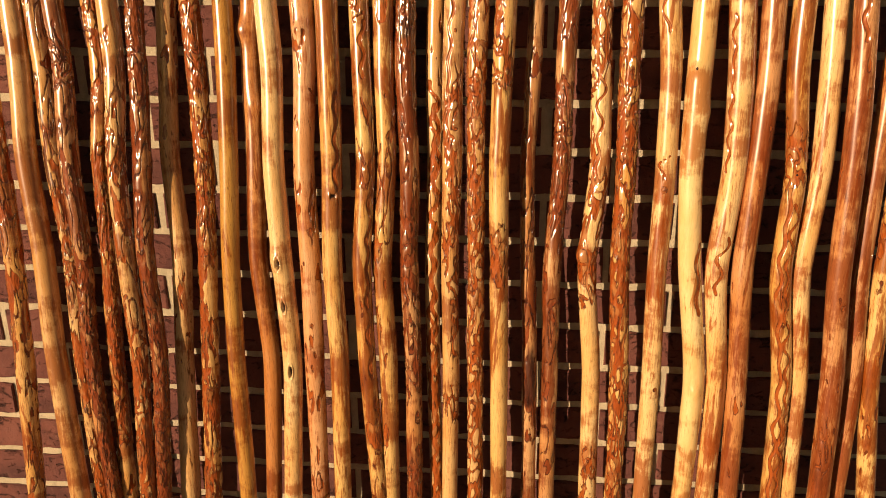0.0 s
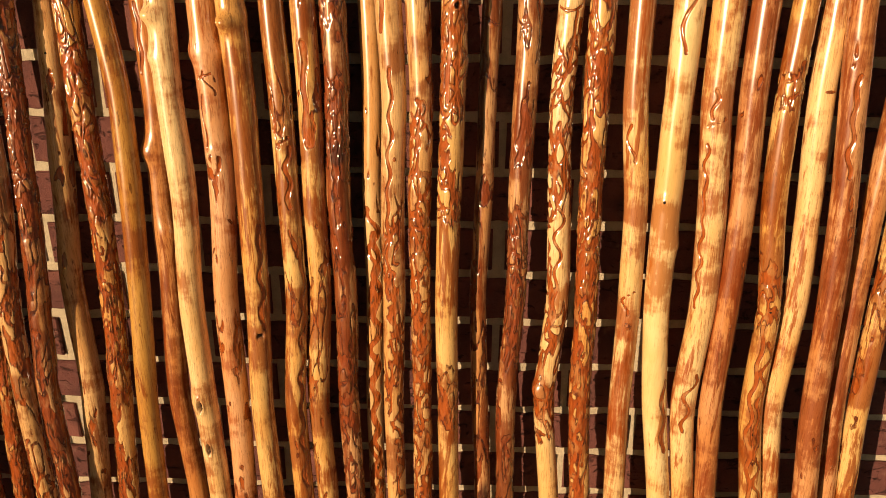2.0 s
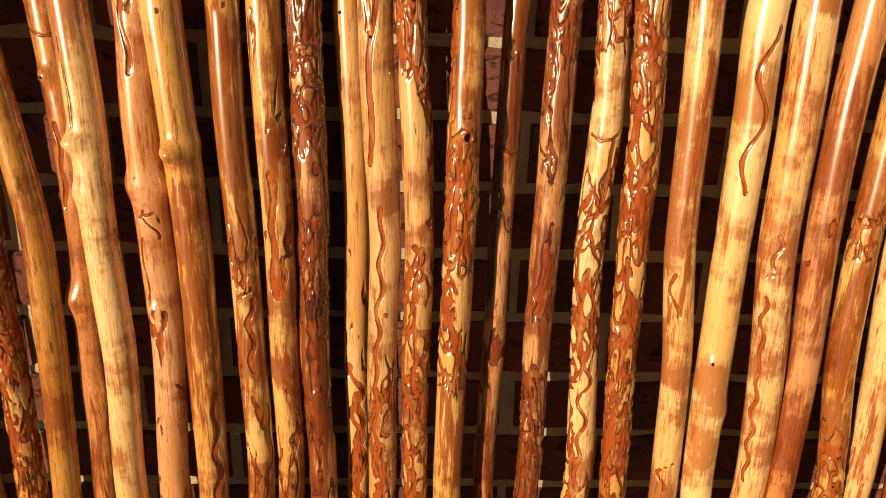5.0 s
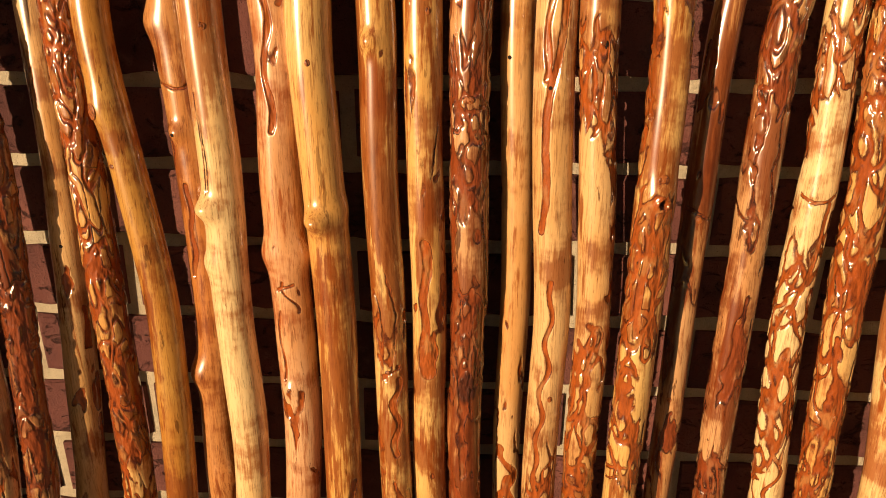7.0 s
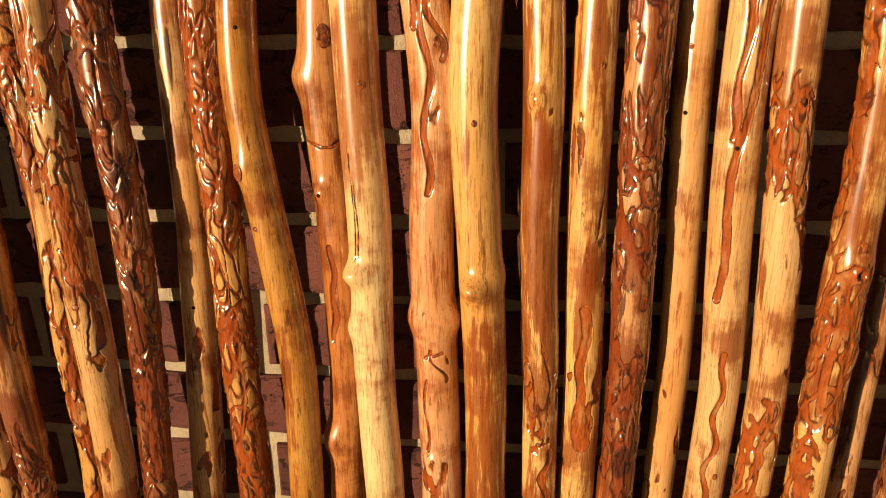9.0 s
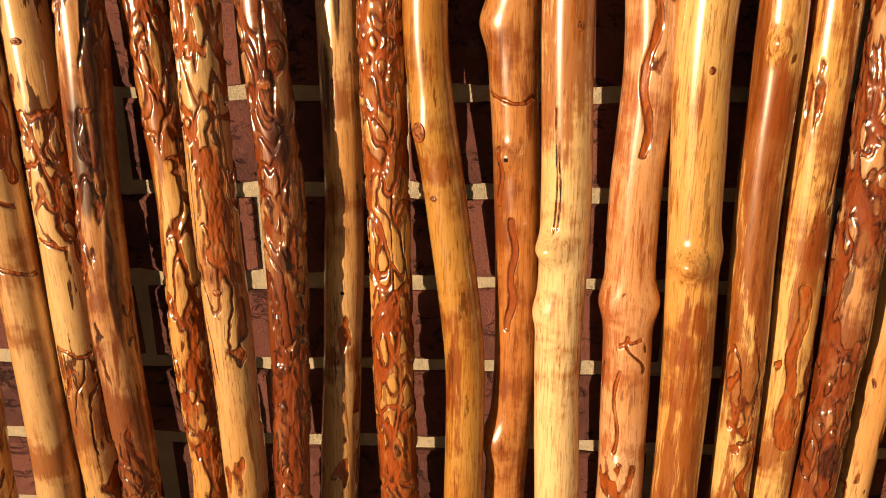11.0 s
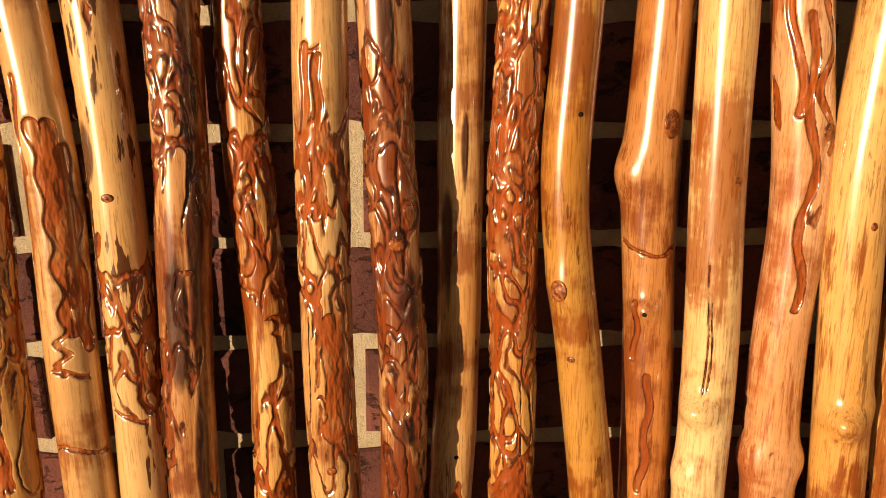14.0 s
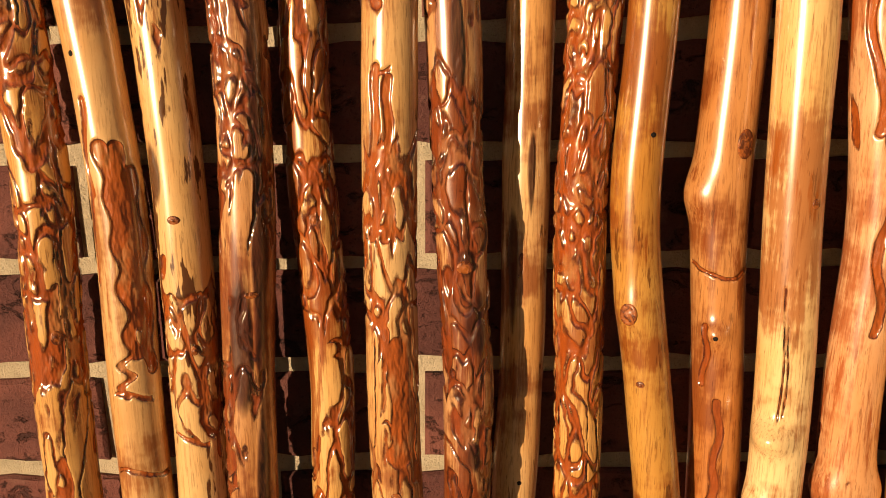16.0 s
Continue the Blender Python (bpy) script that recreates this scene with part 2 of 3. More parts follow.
def stick(look_name, label, depth, xs, r0, r1, seed, plates=0.0, lines=0.0, lumps=(), holes=(), galleries=(), rings=(), knots=(), char=(), top=0.66, wobble=1.0):
    """One walking stick. plates, lines: how much of it is carved away in plates and in thin galleries.
    lumps: (z, angle, height mm, size mm); holes: (z, angle, length mm, width mm); galleries: (z0, z1, angle0, angle1, swing, waves, width mm);
    rings: (z, angle from, angle to); knots: (z, angle, width mm, height mm); char: (z, angle, length mm, width degrees)."""
    cx, cy = centre_line(xs, depth)
    near = cx(0.2) < -0.15
    fine, front, back, low = (0.0011, 84, 6, 0.02) if near else (0.0018, 62, 6, -0.06)
    SIDES = front + back
    zs = np.concatenate([np.arange(GROUND, -0.7, 0.02), np.arange(-0.7, low, 0.004), np.arange(low, 0.51, fine), np.linspace(0.51, top, 14)])
    n = len(zs)
    # more of the sides face away from the wall
    ang = np.concatenate([np.linspace(-1.8, 1.8, front, endpoint=False), np.linspace(1.8, 2 * math.pi - 1.8, back, endpoint=False)])
    ang = (ang + math.pi) % (2 * math.pi) - math.pi
    z, a = np.repeat(zs, SIDES), np.tile(ang, n)
    radius = np.interp(z, (-0.6, 0.5), (r0, r1)) / 1000
    off = np.array((seed * 3.7, seed * 1.9, seed * 5.3))
    ring = np.stack([np.sin(a) * radius, -np.cos(a) * radius, z], 1)

    def field(freq, stretch, k=0):
        return perlin(ring * (freq, freq, freq / stretch) + off + k * 17.3)

    radius = radius * (1 + wobble * (0.10 * field(9, 1.2, 1) + 0.07 * field(26, 1.6, 2) + 0.03 * field(60, 2.5, 3)))
    warp = ring + np.stack([field(40, 2, 4), field(40, 2, 5), field(28, 1, 6)], 1) * (0.006, 0.006, 0.018)
    warp = warp + np.stack([field(170, 1, 16), field(170, 1, 17), field(150, 1, 18)], 1) * (0.0012, 0.0012, 0.0016)

    def warped(freq, stretch, k):
        return perlin(warp * (freq, freq, freq / stretch) + off + k * 13.1)

    groove, darkened = np.full(len(z), -8.0), np.zeros(len(z))
    along = lambda v: np.interp(z, (-0.05, 0.32), v if isinstance(v, tuple) else (v, v))
    if plates:
        h = warped(72, 3.4, 7) + 0.5 * warped(165, 2.6, 8) + 0.2 * field(10, 1.5, 9)
        share = along(plates)
        groove = np.maximum(groove, (h - 0.45 + 0.62 * share) / 0.1)
        # nested galleries beside the plates
        v = np.abs((warped(70, 4.2, 13) * 2.6 + 0.3) % 1.0 - 0.5)
        here = step(field(16, 2.0, 14) + 1.1 * (share - 0.35), -0.1, 0.05)
        groove = np.maximum(groove, (0.09 - v) / 0.13 - 4 * (1 - here))
    if lines:
        where = step(field(12, 1.6, 10) + 0.55 * (along(lines) - 0.5), -0.12, 0.02)
        for k, freq, stretch, width in ((11, 78, 2.8, 0.125), (12, 98, 2.3, 0.12)):
            groove = np.maximum(groove, (width * 0.85 - np.abs(warped(freq, stretch, k))) / 0.08 - 4 * (1 - where))
    turn = lambda b: (a - radians(b) + math.pi) % (2 * math.pi) - math.pi
    for z0, z1, b0, b1, swing, waves, width in galleries:
        width = width if near else max(width, 4.0)
        s = np.clip((z - z0) / (z1 - z0), 0, 1)
        mid = b0 + (b1 - b0) * s + swing * np.sin(s * waves * 2 * math.pi + seed) + 0.5 * swing * np.sin(s * waves * 4.7 + 2 * seed)
        du = ((a - np.radians(mid) + math.pi) % (2 * math.pi) - math.pi) * radius
        dz = np.maximum(np.maximum(z0 - z, z - z1), 0)
        d = np.hypot(du, dz) * 1000
        groove = np.maximum(groove, 0.52 * width * (1 + 0.45 * field(110, 1.5, 21)) - d)
    for zr, b0, b1 in rings:
        dz = np.abs(z - zr - 0.0035 * np.sin(a * 2 + seed) - 0.003 * field(120, 1, 22)) * 1000
        groove = np.maximum(groove, np.where((a > radians(b0)) & (a < radians(b1)), 1.5 - dz, -8.0))
    cut_mm = 1.25 * step(groove, -0.3, 0.9) - (0.5 if plates or lines else 0.0)
    bump = np.zeros(len(z))
    for zk, b, high, size in lumps:
        bump += high * np.exp(-((turn(b) * 14.0) ** 2 + ((z - zk) * 1000) ** 2) / (size * size))
    for zk, b, long, wide in holes:
        d = np.hypot(turn(b) * radius * 1000 / wide, (z - zk) * 1000 / long)
        g = 1 - step(d, 0.42, 0.62)
        bump -= 7 * g - 1.5 * np.exp(-((d - 0.75) / 0.2) ** 2)
        # the hollow's inner shade goes into the colour too
        darkened = np.maximum(darkened, g)
    for zk, b, long, wide in char:
        d = np.hypot(turn(b) / radians(wide), (z - zk) * 1000 / long) + 0.5 * field(60, 2, 15)
        darkened = np.maximum(darkened, (1 - step(d, 0.6, 1.0)) * 0.9)
    radius = radius + (bump - cut_mm) / 1000
    taper = np.clip((top - z) / 0.02, 0, 1)
    radius = radius * (0.45 + 0.55 * np.sqrt(taper))
    verts = np.stack([cx(z) + np.sin(a) * radius, cy(z) - np.cos(a) * radius, z], 1)
    i = np.arange(n - 1)[:, None] * SIDES + np.arange(SIDES)
    j = np.arange(n - 1)[:, None] * SIDES + (np.arange(SIDES) + 1) % SIDES
    quads = np.stack([i, j, j + SIDES, i + SIDES], 2).reshape(-1, 4)
    faces = quads.tolist() + [list(range(SIDES))[::-1], list(range((n - 1) * SIDES, n * SIDES))]
    me = bpy.data.meshes.new("shaft")
    me.from_pydata(verts.tolist(), [], faces)
    me.polygons.foreach_set("use_smooth", np.ones(len(faces), dtype=bool))
    for key, values in (("groove", np.clip(groove, -4, 4)), ("char", darkened)):
        me.attributes.new(key, "FLOAT", "POINT").data.foreach_set("value", values.astype(np.float32))
    me.materials.append(WOOD[look_name])
    foot = Vector((float(cx(GROUND)), float(cy(GROUND)), GROUND))
    me.transform(Matrix.Translation(-foot))
    ob = tagged(new("walking_stick"), label, "walking stick", "walking sticks against the wall")
    ob.matrix_basis = Matrix.Translation(foot)
    new("shaft", me).parent = ob
    for zk, b, wide, high in knots:
        r = float(radius[np.argmin(np.abs(z - zk) * 1000 + np.abs(turn(b)) * 15)])
        bm = bmesh.new()
        bmesh.ops.create_uvsphere(bm, u_segments=20, v_segments=12, radius=1)
        for v in bm.verts:
            rad = math.hypot(v.co.x, v.co.z)
            v.co.y *= 1 - 0.55 * math.exp(-((rad - 0.55) / 0.14) ** 2)
        bmesh.ops.transform(bm, matrix=Matrix.Translation(Vector((float(cx(zk)), float(cy(zk)), zk)) - foot) @ Matrix.Rotation(radians(b), 4, "Z")
                            @ Matrix.Translation((0, -r + 0.0004, 0)) @ Matrix.Diagonal((wide / 2000, 0.0012 if wide < 3.5 else 0.0014, high / 2000, 1)), verts=bm.verts)
        for f in bm.faces:
            f.smooth = True
        # no real opening: a raised black disc stands for the hole's shade
        if wide < 3.5:
            part("pinhole", bm, HOLE_SHADE, ob, "dark disc for the shade in a small beetle hole")
        else:
            part("knot", bm, KNOT, ob, "dark oval branch knot")
    return ob


# ---- setting: ground and brick wall ----
tagged(part("ground", box(-30, -30, GROUND - 0.2, 30, 30, GROUND), CONCRETE), "grey concrete patio at the foot of the brick wall", "ground", kind="structure")

# ---- walking sticks, one by one along the wall ----
stick("bark", "reddish brown carved walking stick with glossy varnish", -0.034, (-747, -732, -720, -710, -709, -709, -701, -701, -697, -701, -709), 13.8, 15.0, 1, plates=(0.5, 0.36), lines=0.4, knots=((0.31, 25, 6, 9),))
stick("buff", "smooth tan walking stick with a beetle tunnel", -0.033, (-660, -665, -669, -663, -669, -657, -656, -659, -656, -664, -681), 16.5, 14.2, 2, lines=0.0, galleries=((0.30, 0.415, 30, 8, 7, 4.5, 9), (0.315, 0.415, 48, 30, 6, 3, 9), (0.29, 0.40, 66, 52, 6, 3, 9), (0.275, 0.30, 0, 10, 10, 2, 5), (0.39, 0.44, -38, -30, 6, 1, 4), (0.34, 0.40, -52, -45, 4, 1, 4)), rings=((0.225, -60, 90), (0.273, -30, 60)), knots=((0.463, -25, 3, 3.4),), wobble=0.6)
stick("flecked", "flecked tan walking stick with carved lower half", -0.029, (-623, -626, -628, -621, -630, -624, -626, -624, -624, -628, -643), 11.5, 14.8, 3, plates=(0.5, 0.05), lines=0.2, rings=((0.245, -50, 40), (0.165, -40, 60)), char=((0.40, -40, 18, 22),), knots=((0.375, 0, 7, 5), (0.30, 20, 4, 6)))
stick("umber", "dark brown streaked carved walking stick", -0.038, (-594, -602, -607, -596, -600, -589, -594, -591, -585, -583, -593), 12.3, 14.9, 4, plates=(0.55, 0.22), lines=0.3, char=((0.31, -5, 48, 26), (0.36, 38, 70, 20), (0.44, 36, 60, 20), (0.23, 40, 50, 18)), knots=((0.335, 20, 8, 4),))
stick("bark", "golden walking stick with carved beetle galleries", -0.021, (-586, -580, -574, -566, -562, -542, -549, -544, -552, -554, -550), 13.0, 13.0, 5, plates=(0.5, 0.16), lines=0.6, knots=((0.372, 5, 6, 8),))
stick("tan", "tan walking stick with broad carved patches", -0.058, (-535, -525, -516, -519, -518, -502, -504, -507, -506, -504, -496), 13.0, 14.2, 6, plates=(0.52, 0.14), lines=0.4, galleries=((0.25, 0.31, 20, 25, 4, 1, 15), (0.37, 0.455, -35, -28, 5, 2, 5), (0.37, 0.45, -5, 0, 6, 2, 5)), rings=((0.455, -40, 5),), knots=((0.225, 0, 6, 5),))
stick("umber", "deeply carved walking stick with charred patches", -0.052, (-515, -500, -486, -493, -481, -473, -467, -464, -470, -472, -481), 12.5, 13.6, 7, plates=(0.62, 0.26), lines=0.6, char=((0.32, 25, 22, 40), (0.355, 5, 8, 22), (0.47, 5, 30, 16), (0.245, 10, 10, 20)), lumps=((0.37, 40, 2, 12),), knots=((0.353, 5, 9, 7),))
stick("tan", "slim tan walking stick with dark streaks", -0.020, (-481, -471, -462, -450, -456, -445, -437, -431, -431, -429, -430), 15.0, 12.6, 8, plates=0.1, char=((0.34, -35, 40, 16), (0.395, 5, 26, 12)), knots=((0.21, 5, 3, 3),), wobble=1.3)
stick("bark", "reddish gold walking stick covered in carved galleries", -0.037, (-437, -424, -413, -404, -397, -397, -400, -400, -403, -398, -391), 13.6, 14.3, 9, plates=(0.55, 0.14), lines=1.0, knots=((0.455, 20, 4, 7),))
stick("honey", "smooth honey coloured walking stick with a bend", -0.046, (-366, -367, -369, -366, -357, -351, -349, -363, -377, -369, -367), 13.2, 13.2, 10, lumps=((0.325, -38, 2.5, 13),), knots=((0.324, -38, 10, 13), (0.283, -30, 5, 4), (0.42, 15, 3, 3)), wobble=0.5)
stick("brown", "smooth brown walking stick with swollen knots", -0.029, (-337, -326, -318, -332, -323, -321, -314, -317, -324, -318, -319), 12.8, 16.0, 11, lumps=((0.385, -80, 5, 13), (0.306, -22, 4, 6.5), (0.10, -60, 6, 14), (0.0, 50, 4, 14)), galleries=((0.19, 0.265, -25, -10, 7, 2, 5), (0.275, 0.31, -48, -40, 6, 1, 4)), rings=((0.342, -90, 60),), knots=((0.413, 20, 10, 17), (0.305, -22, 3, 3)), wobble=0.8)
stick("blond", "pale gold walking stick with hollow knot holes", -0.054, (-297, -287, -278, -286, -291, -284, -290, -288, -293, -294, -301), 14.2, 15.4, 12, lumps=((0.254, -42, 8, 8.5), (0.21, -70, 3, 10), (-0.22, -40, 3, 18)), knots=((0.385, 20, 5, 6),), holes=((-0.222, -10, 13, 6), (-0.287, -5, 14, 5), (-0.39, 0, 16, 5)), galleries=((0.265, 0.34, -31, -29, 2, 1, 0.9), (0.268, 0.32, -22, -21, 2, 1, 0.8)), wobble=0.6)
stick("pink", "smooth pinkish walking stick with a wavy beetle groove", -0.047, (-248, -247, -247, -246, -250, -240, -243, -247, -241, -254, -258), 13.8, 15.6, 13, galleries=((0.312, 0.47, -14, -4, 9, 2.5, 5), (0.40, 0.49, 20, 35, 14, 2, 5), (0.42, 0.5, -40, -30, 10, 1, 5), (0.17, 0.195, 25, -10, 8, 1, 2.2), (0.11, 0.17, -35, -25, 6, 1, 2.5)), lumps=((0.215, -80, 4, 12), (0.215, 70, 4, 12), (0.10, -15, 3, 8)), rings=((0.19, -30, 25),), knots=((0.102, -15, 4, 4), (0.41, 25, 7, 10)), plates=(0.2, 0.02), wobble=0.7)
stick("gold", "golden walking stick with pale blotches and a knob", -0.058, (-210, -208, -205, -212, -206, -206, -206, -212, -218, -211, -199), 13.2, 16.4, 14, lumps=((0.248, -20, 8, 8), (0.255, 75, 2, 10)), knots=((0.362, 5, 4, 5),), holes=((-0.12, 20, 4, 8),), galleries=((-0.11, 0.02, 35, 40, 8, 3, 6),), wobble=0.6)
stick("gold", "golden brown stained walking stick", -0.046, (-143, -156, -167, -172, -160, -164, -166, -171, -170, -175, -182), 12.6, 13.2, 15, plates=(0.26, 0.0), galleries=((0.112, 0.122, -20, 25, 12, 1, 5), (0.04, 0.11, 15, 25, 10, 2, 6), (-0.4, 0.0, 40, 55, 12, 8, 6)), lumps=((0.375, -20, 4, 7),), knots=((0.118, -5, 5, 4),), wobble=0.6)
stick("gold", "golden walking stick with brown carved bands", -0.039, (-135, -135, -135, -143, -132, -135, -134, -138, -139, -138, -137), 13.0, 13.8, 16, plates=(0.32, 0.08), knots=((0.395, 20, 4, 6),), galleries=((0.12, 0.225, -20, 0, 6, 2, 7), (0.115, 0.14, 0, 5, 6, 1, 13)), wobble=0.7)
stick("umber", "dark ridged walking stick carved all over", -0.041, (-96, -97, -97, -103, -100, -106, -102, -104, -105, -103, -100), 12.3, 14.6, 17, plates=0.5, lines=0.5, knots=((0.335, 0, 8, 6),), char=((0.10, 0, 16, 40),), rings=((0.33, -60, 60),))
stick("buff", "plain smooth tan walking stick with a pinhole", -0.021, (-60, -65, -70, -71, -66, -68, -64, -67, -71, -71, -71), 9.8, 12.6, 18, plates=(0.3, 0.0), knots=((0.362, -28, 3.2, 3.2), (0.405, -25, 4, 4)), galleries=((-0.7, 0.0, -20, 20, 30, 14, 8), (-0.7, 0.03, 30, 0, 25, 16, 7)), wobble=0.5)
stick("tan", "tan walking stick with long thin beetle grooves", -0.049, (-42, -41, -40, -43, -40, -41, -36, -43, -46, -43, -39), 11.4, 14.6, 19, galleries=((0.24, 0.46, -45, 38, 8, 2, 5.5), (0.35, 0.45, -30, -8, 6, 2, 2.5), (-0.05, 0.20, -25, -10, 9, 6, 4), (-0.12, -0.06, 0, 10, 20, 2, 8), (0.33, 0.46, -25, -20, 6, 2, 3)), lines=0.1, knots=((0.345, -15, 3, 3), (0.1, 10, 4, 6)), wobble=0.5)
stick("tan", "tan walking stick with winding beetle galleries", -0.056, (0, -2, -4, -5, -7, -9, -5, -10, -17, -18, -19), 11.3, 13.2, 20, lines=(1.3, 0.25), knots=((0.375, 15, 3, 6), (0.37, -20, 4, 5)))
stick("gold", "golden walking stick with carved loops and a burl", -0.064, (38, 34, 31, 27, 24, 26, 29, 30, 32, 25, 16), 12.0, 14.2, 21, lines=(0.1, 0.9), galleries=((0.165, 0.25, 20, 25, 4, 1, 5), (0.165, 0.24, -25, -20, 4, 1, 6)), rings=((0.155, 0, 60), (0.035, -90, 90), (0.045, -90, 90)), lumps=((0.27, 10, 3, 14), (0.21, 70, 2, 12), (0.03, 0, 1.5, 8)), holes=((0.268, 12, 6, 5),), knots=((0.285, 5, 8, 9),))
stick("umber", "slim dark streaked walking stick", -0.032, (84, 80, 76, 68, 62, 67, 68, 71, 73, 86, 104), 10.4, 10.2, 22, plates=(0.4, 0.15), char=((0.18, -50, 120, 45), (-0.4, 0, 60, 50)), rings=((0.25, -60, 60),), knots=((0.245, 0, 5, 5), (0.09, -20, 4, 5)))
stick("umber", "reddish grey walking stick with ridged bark pattern", -0.034, (111, 108, 106, 102, 110, 108, 111, 113, 114, 128, 150), 11.4, 13.8, 23, plates=0.42, lines=0.5, knots=((0.165, -10, 5, 8),))
stick("blond", "pale walking stick with branching beetle galleries", -0.033, (175, 171, 167, 150, 162, 156, 151, 158, 155, 160, 168), 13.0, 13.6, 24, lines=0.5, galleries=((0.17, 0.26, -10, 30, 10, 1, 3), (0.08, 0.13, -15, 5, 25, 1, 3), (0.05, 0.09, 10, 0, 12, 1, 3), (-0.12, 0.05, -30, 0, 16, 4, 4)), rings=((0.265, -70, 50),), lumps=((-0.205, -60, 6, 13),), knots=((0.03, 15, 4, 7),))
stick("bark", "reddish walking stick densely carved by beetles", -0.041, (213, 210, 207, 195, 196, 191, 190, 190, 184, 188, 195), 13.2, 14.8, 25, plates=0.42, lines=0.9, knots=((0.085, 10, 4, 6),))
stick("pale", "pale walking stick with orange stain patches", -0.043, (254, 253, 252, 247, 248, 245, 232, 232, 230, 224, 215), 13.0, 14.6, 26, galleries=((-0.09, -0.06, -45, -10, 20, 1, 4), (0.10, 0.14, -30, -40, 12, 1, 3)), knots=((-0.105, -10, 9, 11), (-0.4, 20, 7, 8)), wobble=0.6)
stick("cream", "smooth pale yellow walking stick with small knots", -0.045, (310, 312, 314, 291, 280, 280, 280, 282, 278, 299, 327), 14.3, 17.0, 27, galleries=((-0.28, -0.18, 25, 40, 8, 2, 7), (0.22, 0.36, -20, 10, 16, 2, 3)), lumps=((0.054, -25, 2, 7), (-0.40, 0, 2.5, 8), (0.0, 60, 2, 12)), knots=((0.054, -25, 3, 4),), wobble=0.7)
stick("pale", "pale walking stick with squiggly gallery and brown stain", -0.044, (346, 346, 345, 326, 338, 333, 322, 324, 322, 324, 327), 13.8, 18.4, 28, galleries=((0.14, 0.15, -45, 20, 15, 1, 3), (0.15, 0.18, -30, -20, 12, 1, 3), (-0.08, 0.12, -55, -50, 8, 6, 4), (-0.25, -0.17, -10, 10, 18, 2, 5)), knots=((-0.395, 20, 5, 5),), wobble=0.6)
stick("rust", "pinkish brown smooth walking stick", -0.047, (387, 379, 373, 362, 365, 367, 361, 361, 367, 376, 389), 13.2, 15.2, 29, plates=0.05, knots=((-0.1, 10, 4, 7),), wobble=0.7)
stick("gold", "golden walking stick with long carved grooves", -0.050, (445, 439, 434, 411, 416, 400, 398, 402, 408, 416, 428), 13.2, 13.6, 30, lines=0.25, galleries=((-0.6, -0.12, 10, 20, 16, 12, 5), (-0.6, -0.1, -30, -25, 12, 10, 5)), knots=((-0.08, -10, 3, 3),), wobble=0.6)
stick("pale", "pale walking stick with diagonal orange stain", -0.044, (470, 464, 459, 439, 449, 444, 436, 438, 443, 449, 456), 13.0, 15.0, 31, knots=((0.18, 10, 12, 4),), wobble=0.8)
stick("rust", "reddish tan walking stick with brown patches", -0.064, (508, 502, 497, 483, 480, 474, 462, 454, 448, 440, 430), 14.6, 14.0, 32, plates=0.06, galleries=((0.09, 0.2, -20, -10, 8, 3, 5),), knots=((-0.255, 5, 5, 8),), wobble=0.7)
stick("rust", "smooth rusty tan walking stick", -0.044, (537, 536, 534, 519, 518, 518, 521, 524, 527, 529, 531), 11.8, 13.5, 33, knots=((-0.3, 0, 5, 7),), wobble=0.6)
stick("gold", "golden walking stick with carved lower end", -0.044, (602, 577, 556, 549, 550, 550, 550, 551, 551, 551, 552), 12.5, 13.0, 34, plates=0.22, knots=((-0.33, 0, 5, 8),), wobble=0.8)

# ---- brick wall, course by course ----
COURSE, LENGTH, JOINT = 0.0677, 0.1945, 0.0115
WALL_TOP = COURSE * 15
wall = tagged(part("wall_brick", box(-3.0, 0.004, GROUND, 3.0, 0.22, WALL_TOP), MORTAR), "dark red brick wall with buff mortar joints", "wall", kind="structure")


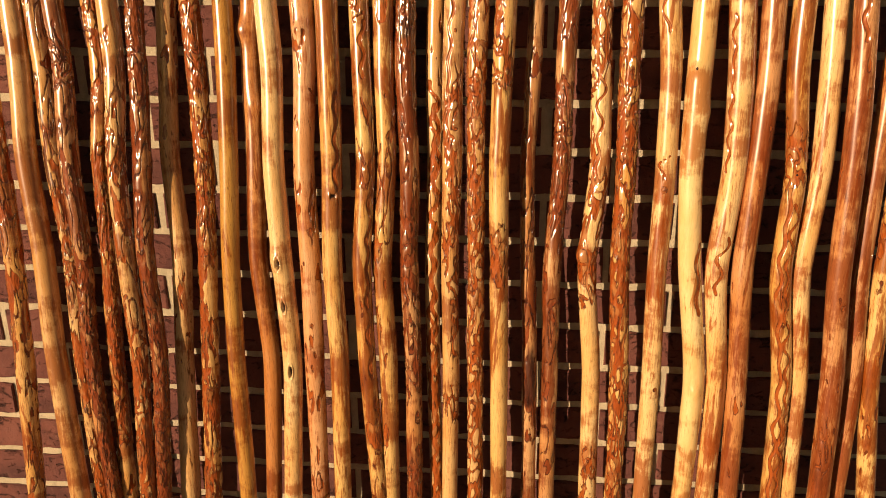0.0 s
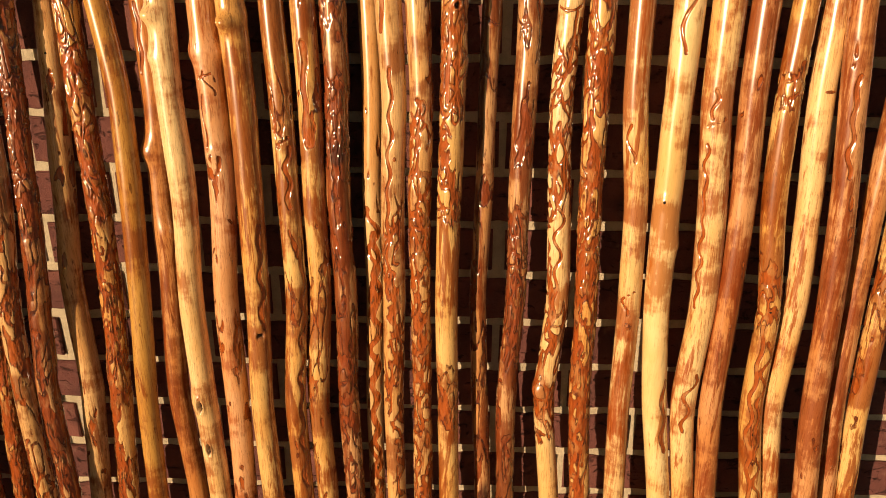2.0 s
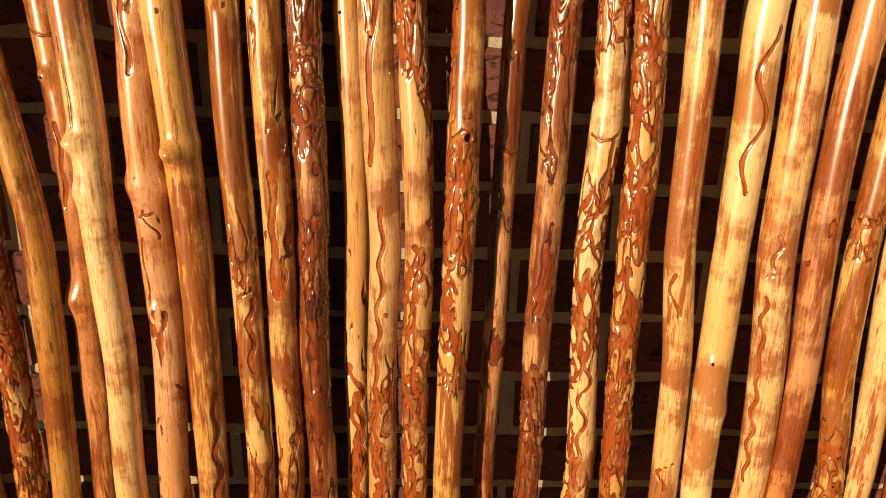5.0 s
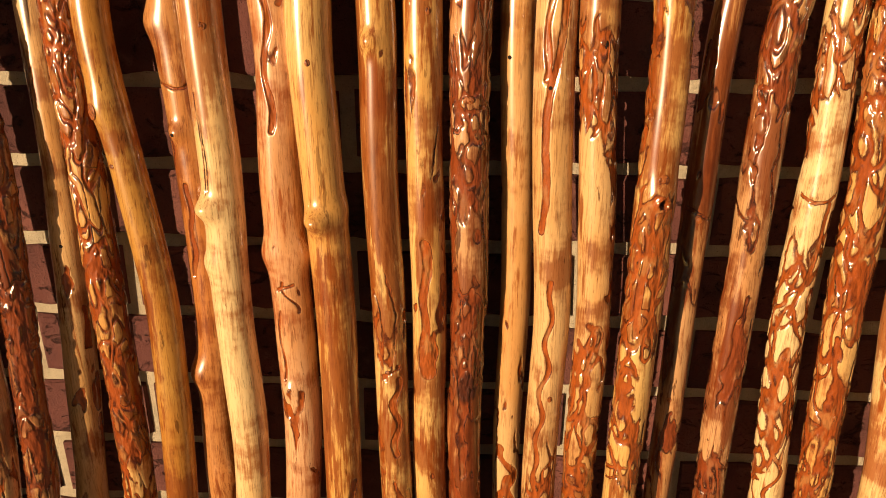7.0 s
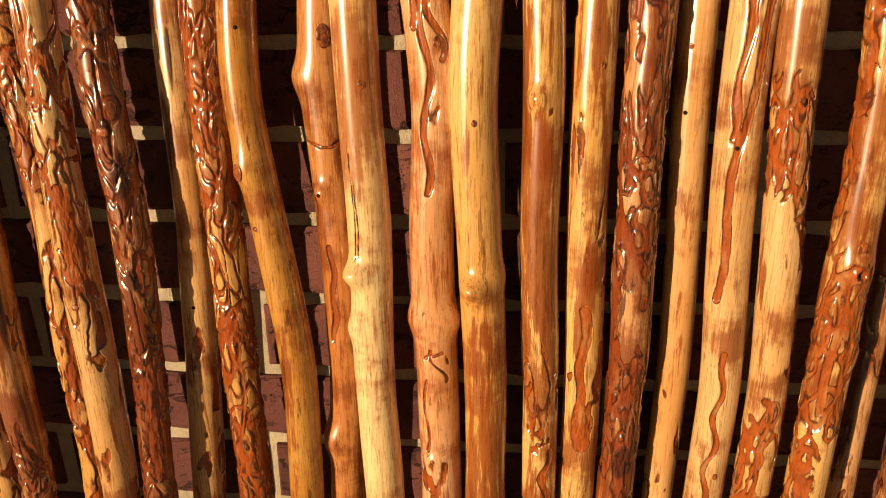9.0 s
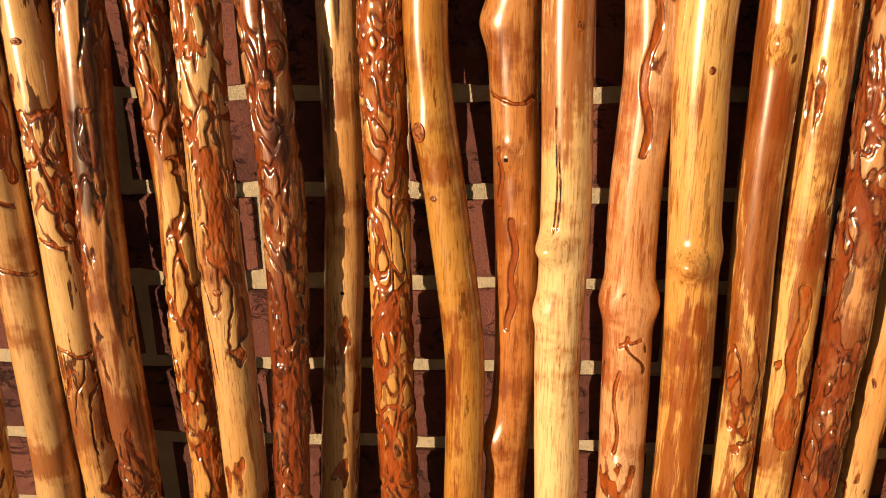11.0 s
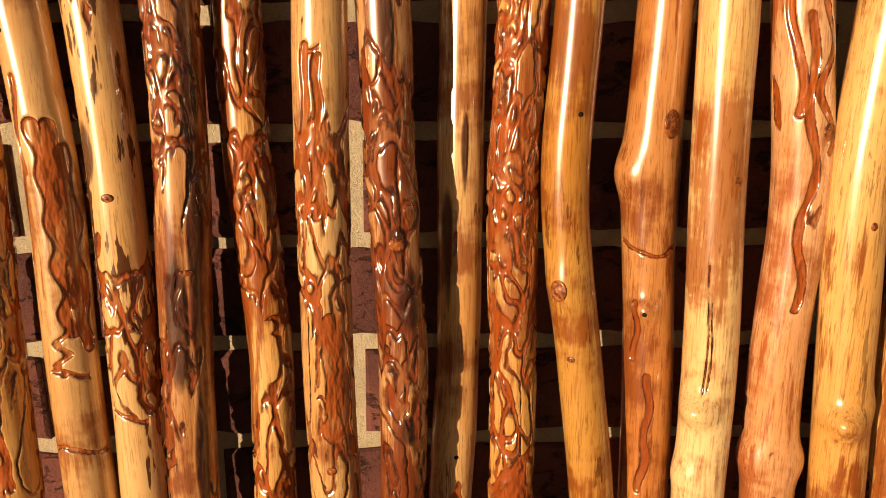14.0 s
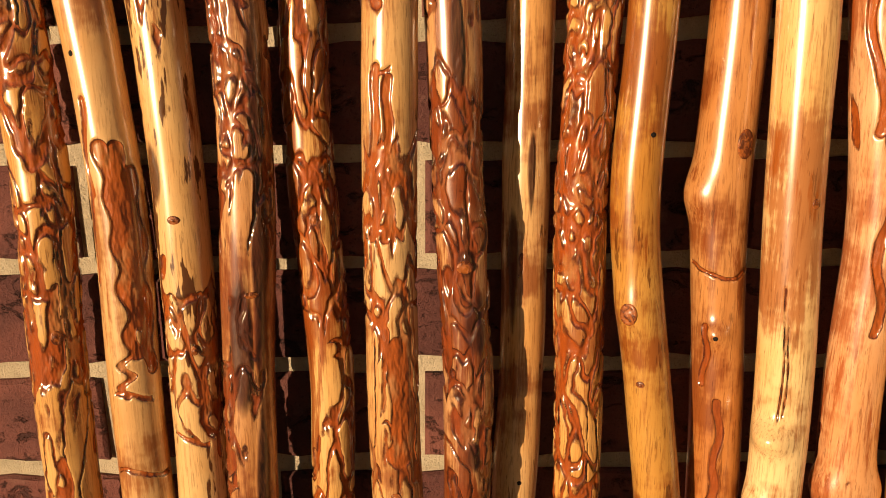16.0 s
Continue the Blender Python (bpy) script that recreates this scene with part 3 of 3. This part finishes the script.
def brick_mesh(seed, length):
    """A brick with worn, uneven edges."""
    rng = random.Random(seed)
    bm = box(-length / 2, 0, -(COURSE - JOINT) / 2, length / 2, 0.06, (COURSE - JOINT) / 2)
    bmesh.ops.subdivide_edges(bm, edges=[e for e in bm.edges if abs(e.verts[0].co.x - e.verts[1].co.x) > 0.01], cuts=9)
    bmesh.ops.bevel(bm, geom=[e for e in bm.edges if all(v.co.y < 0.001 for v in e.verts) and any(f.normal.y > -0.5 for f in e.link_faces)],
                    offset=0.0022, segments=1, affect="EDGES")
    for v in bm.verts:
        if v.co.y < 0.01:
            v.co += Vector((rng.uniform(-0.0009, 0.0009), rng.uniform(-0.0007, 0.0007), rng.uniform(-0.0017, 0.0017)))
    me = bpy.data.meshes.new("brick")
    bm.to_mesh(me)
    bm.free()
    me.materials.append(BRICK)
    return me


BRICKS = [brick_mesh(s, LENGTH - JOINT) for s in range(8)]
rng = random.Random(5)
for row in range(-14, 15):
    for col in range(-7, 6):
        # rows alternate in running bond
        x = 0.089 + (col + (0.5 if row % 2 else 0.0)) * LENGTH  # a joint of the odd courses at 0.089
        if not -1.3 < x < 1.0:
            continue
        b = new("brick", BRICKS[rng.randrange(8)])
        b.parent = wall
        b.matrix_basis = pose(x + rng.uniform(-0.002, 0.002), rng.uniform(-0.0015, 0.0012), (row + 0.5) * COURSE + rng.uniform(-0.0012, 0.0012), rng.uniform(-0.5, 0.5), rng.uniform(-0.35, 0.35), 0)

# the wall's far ends, where the bricks are too far aside to pick apart
verts, faces = [], []
for row in range(-14, 15):
    for col in range(-16, 16):
        x = 0.089 + (col + (0.5 if row % 2 else 0.0)) * LENGTH
        if -1.3 < x < 1.0 or abs(x) > 2.88:
            continue
        w, h, z, d = (LENGTH - JOINT) / 2, (COURSE - JOINT) / 2, (row + 0.5) * COURSE, rng.uniform(-0.0015, 0.0012)
        k = len(verts)
        verts += [(x + i * w, d + j, z + l * h) for j in (0.0, 0.06) for i, l in ((-1, -1), (1, -1), (1, 1), (-1, 1))]
        faces += [(k, k + 1, k + 2, k + 3), (k, k + 4, k + 5, k + 1), (k + 1, k + 5, k + 6, k + 2), (k + 2, k + 6, k + 7, k + 3), (k + 3, k + 7, k + 4, k)]
me = bpy.data.meshes.new("brick_courses")
me.from_pydata(verts, [], faces)
me.materials.append(BRICK)
far_bricks = tagged(new("brick_courses", me), kind="stuff")
far_bricks.parent = wall
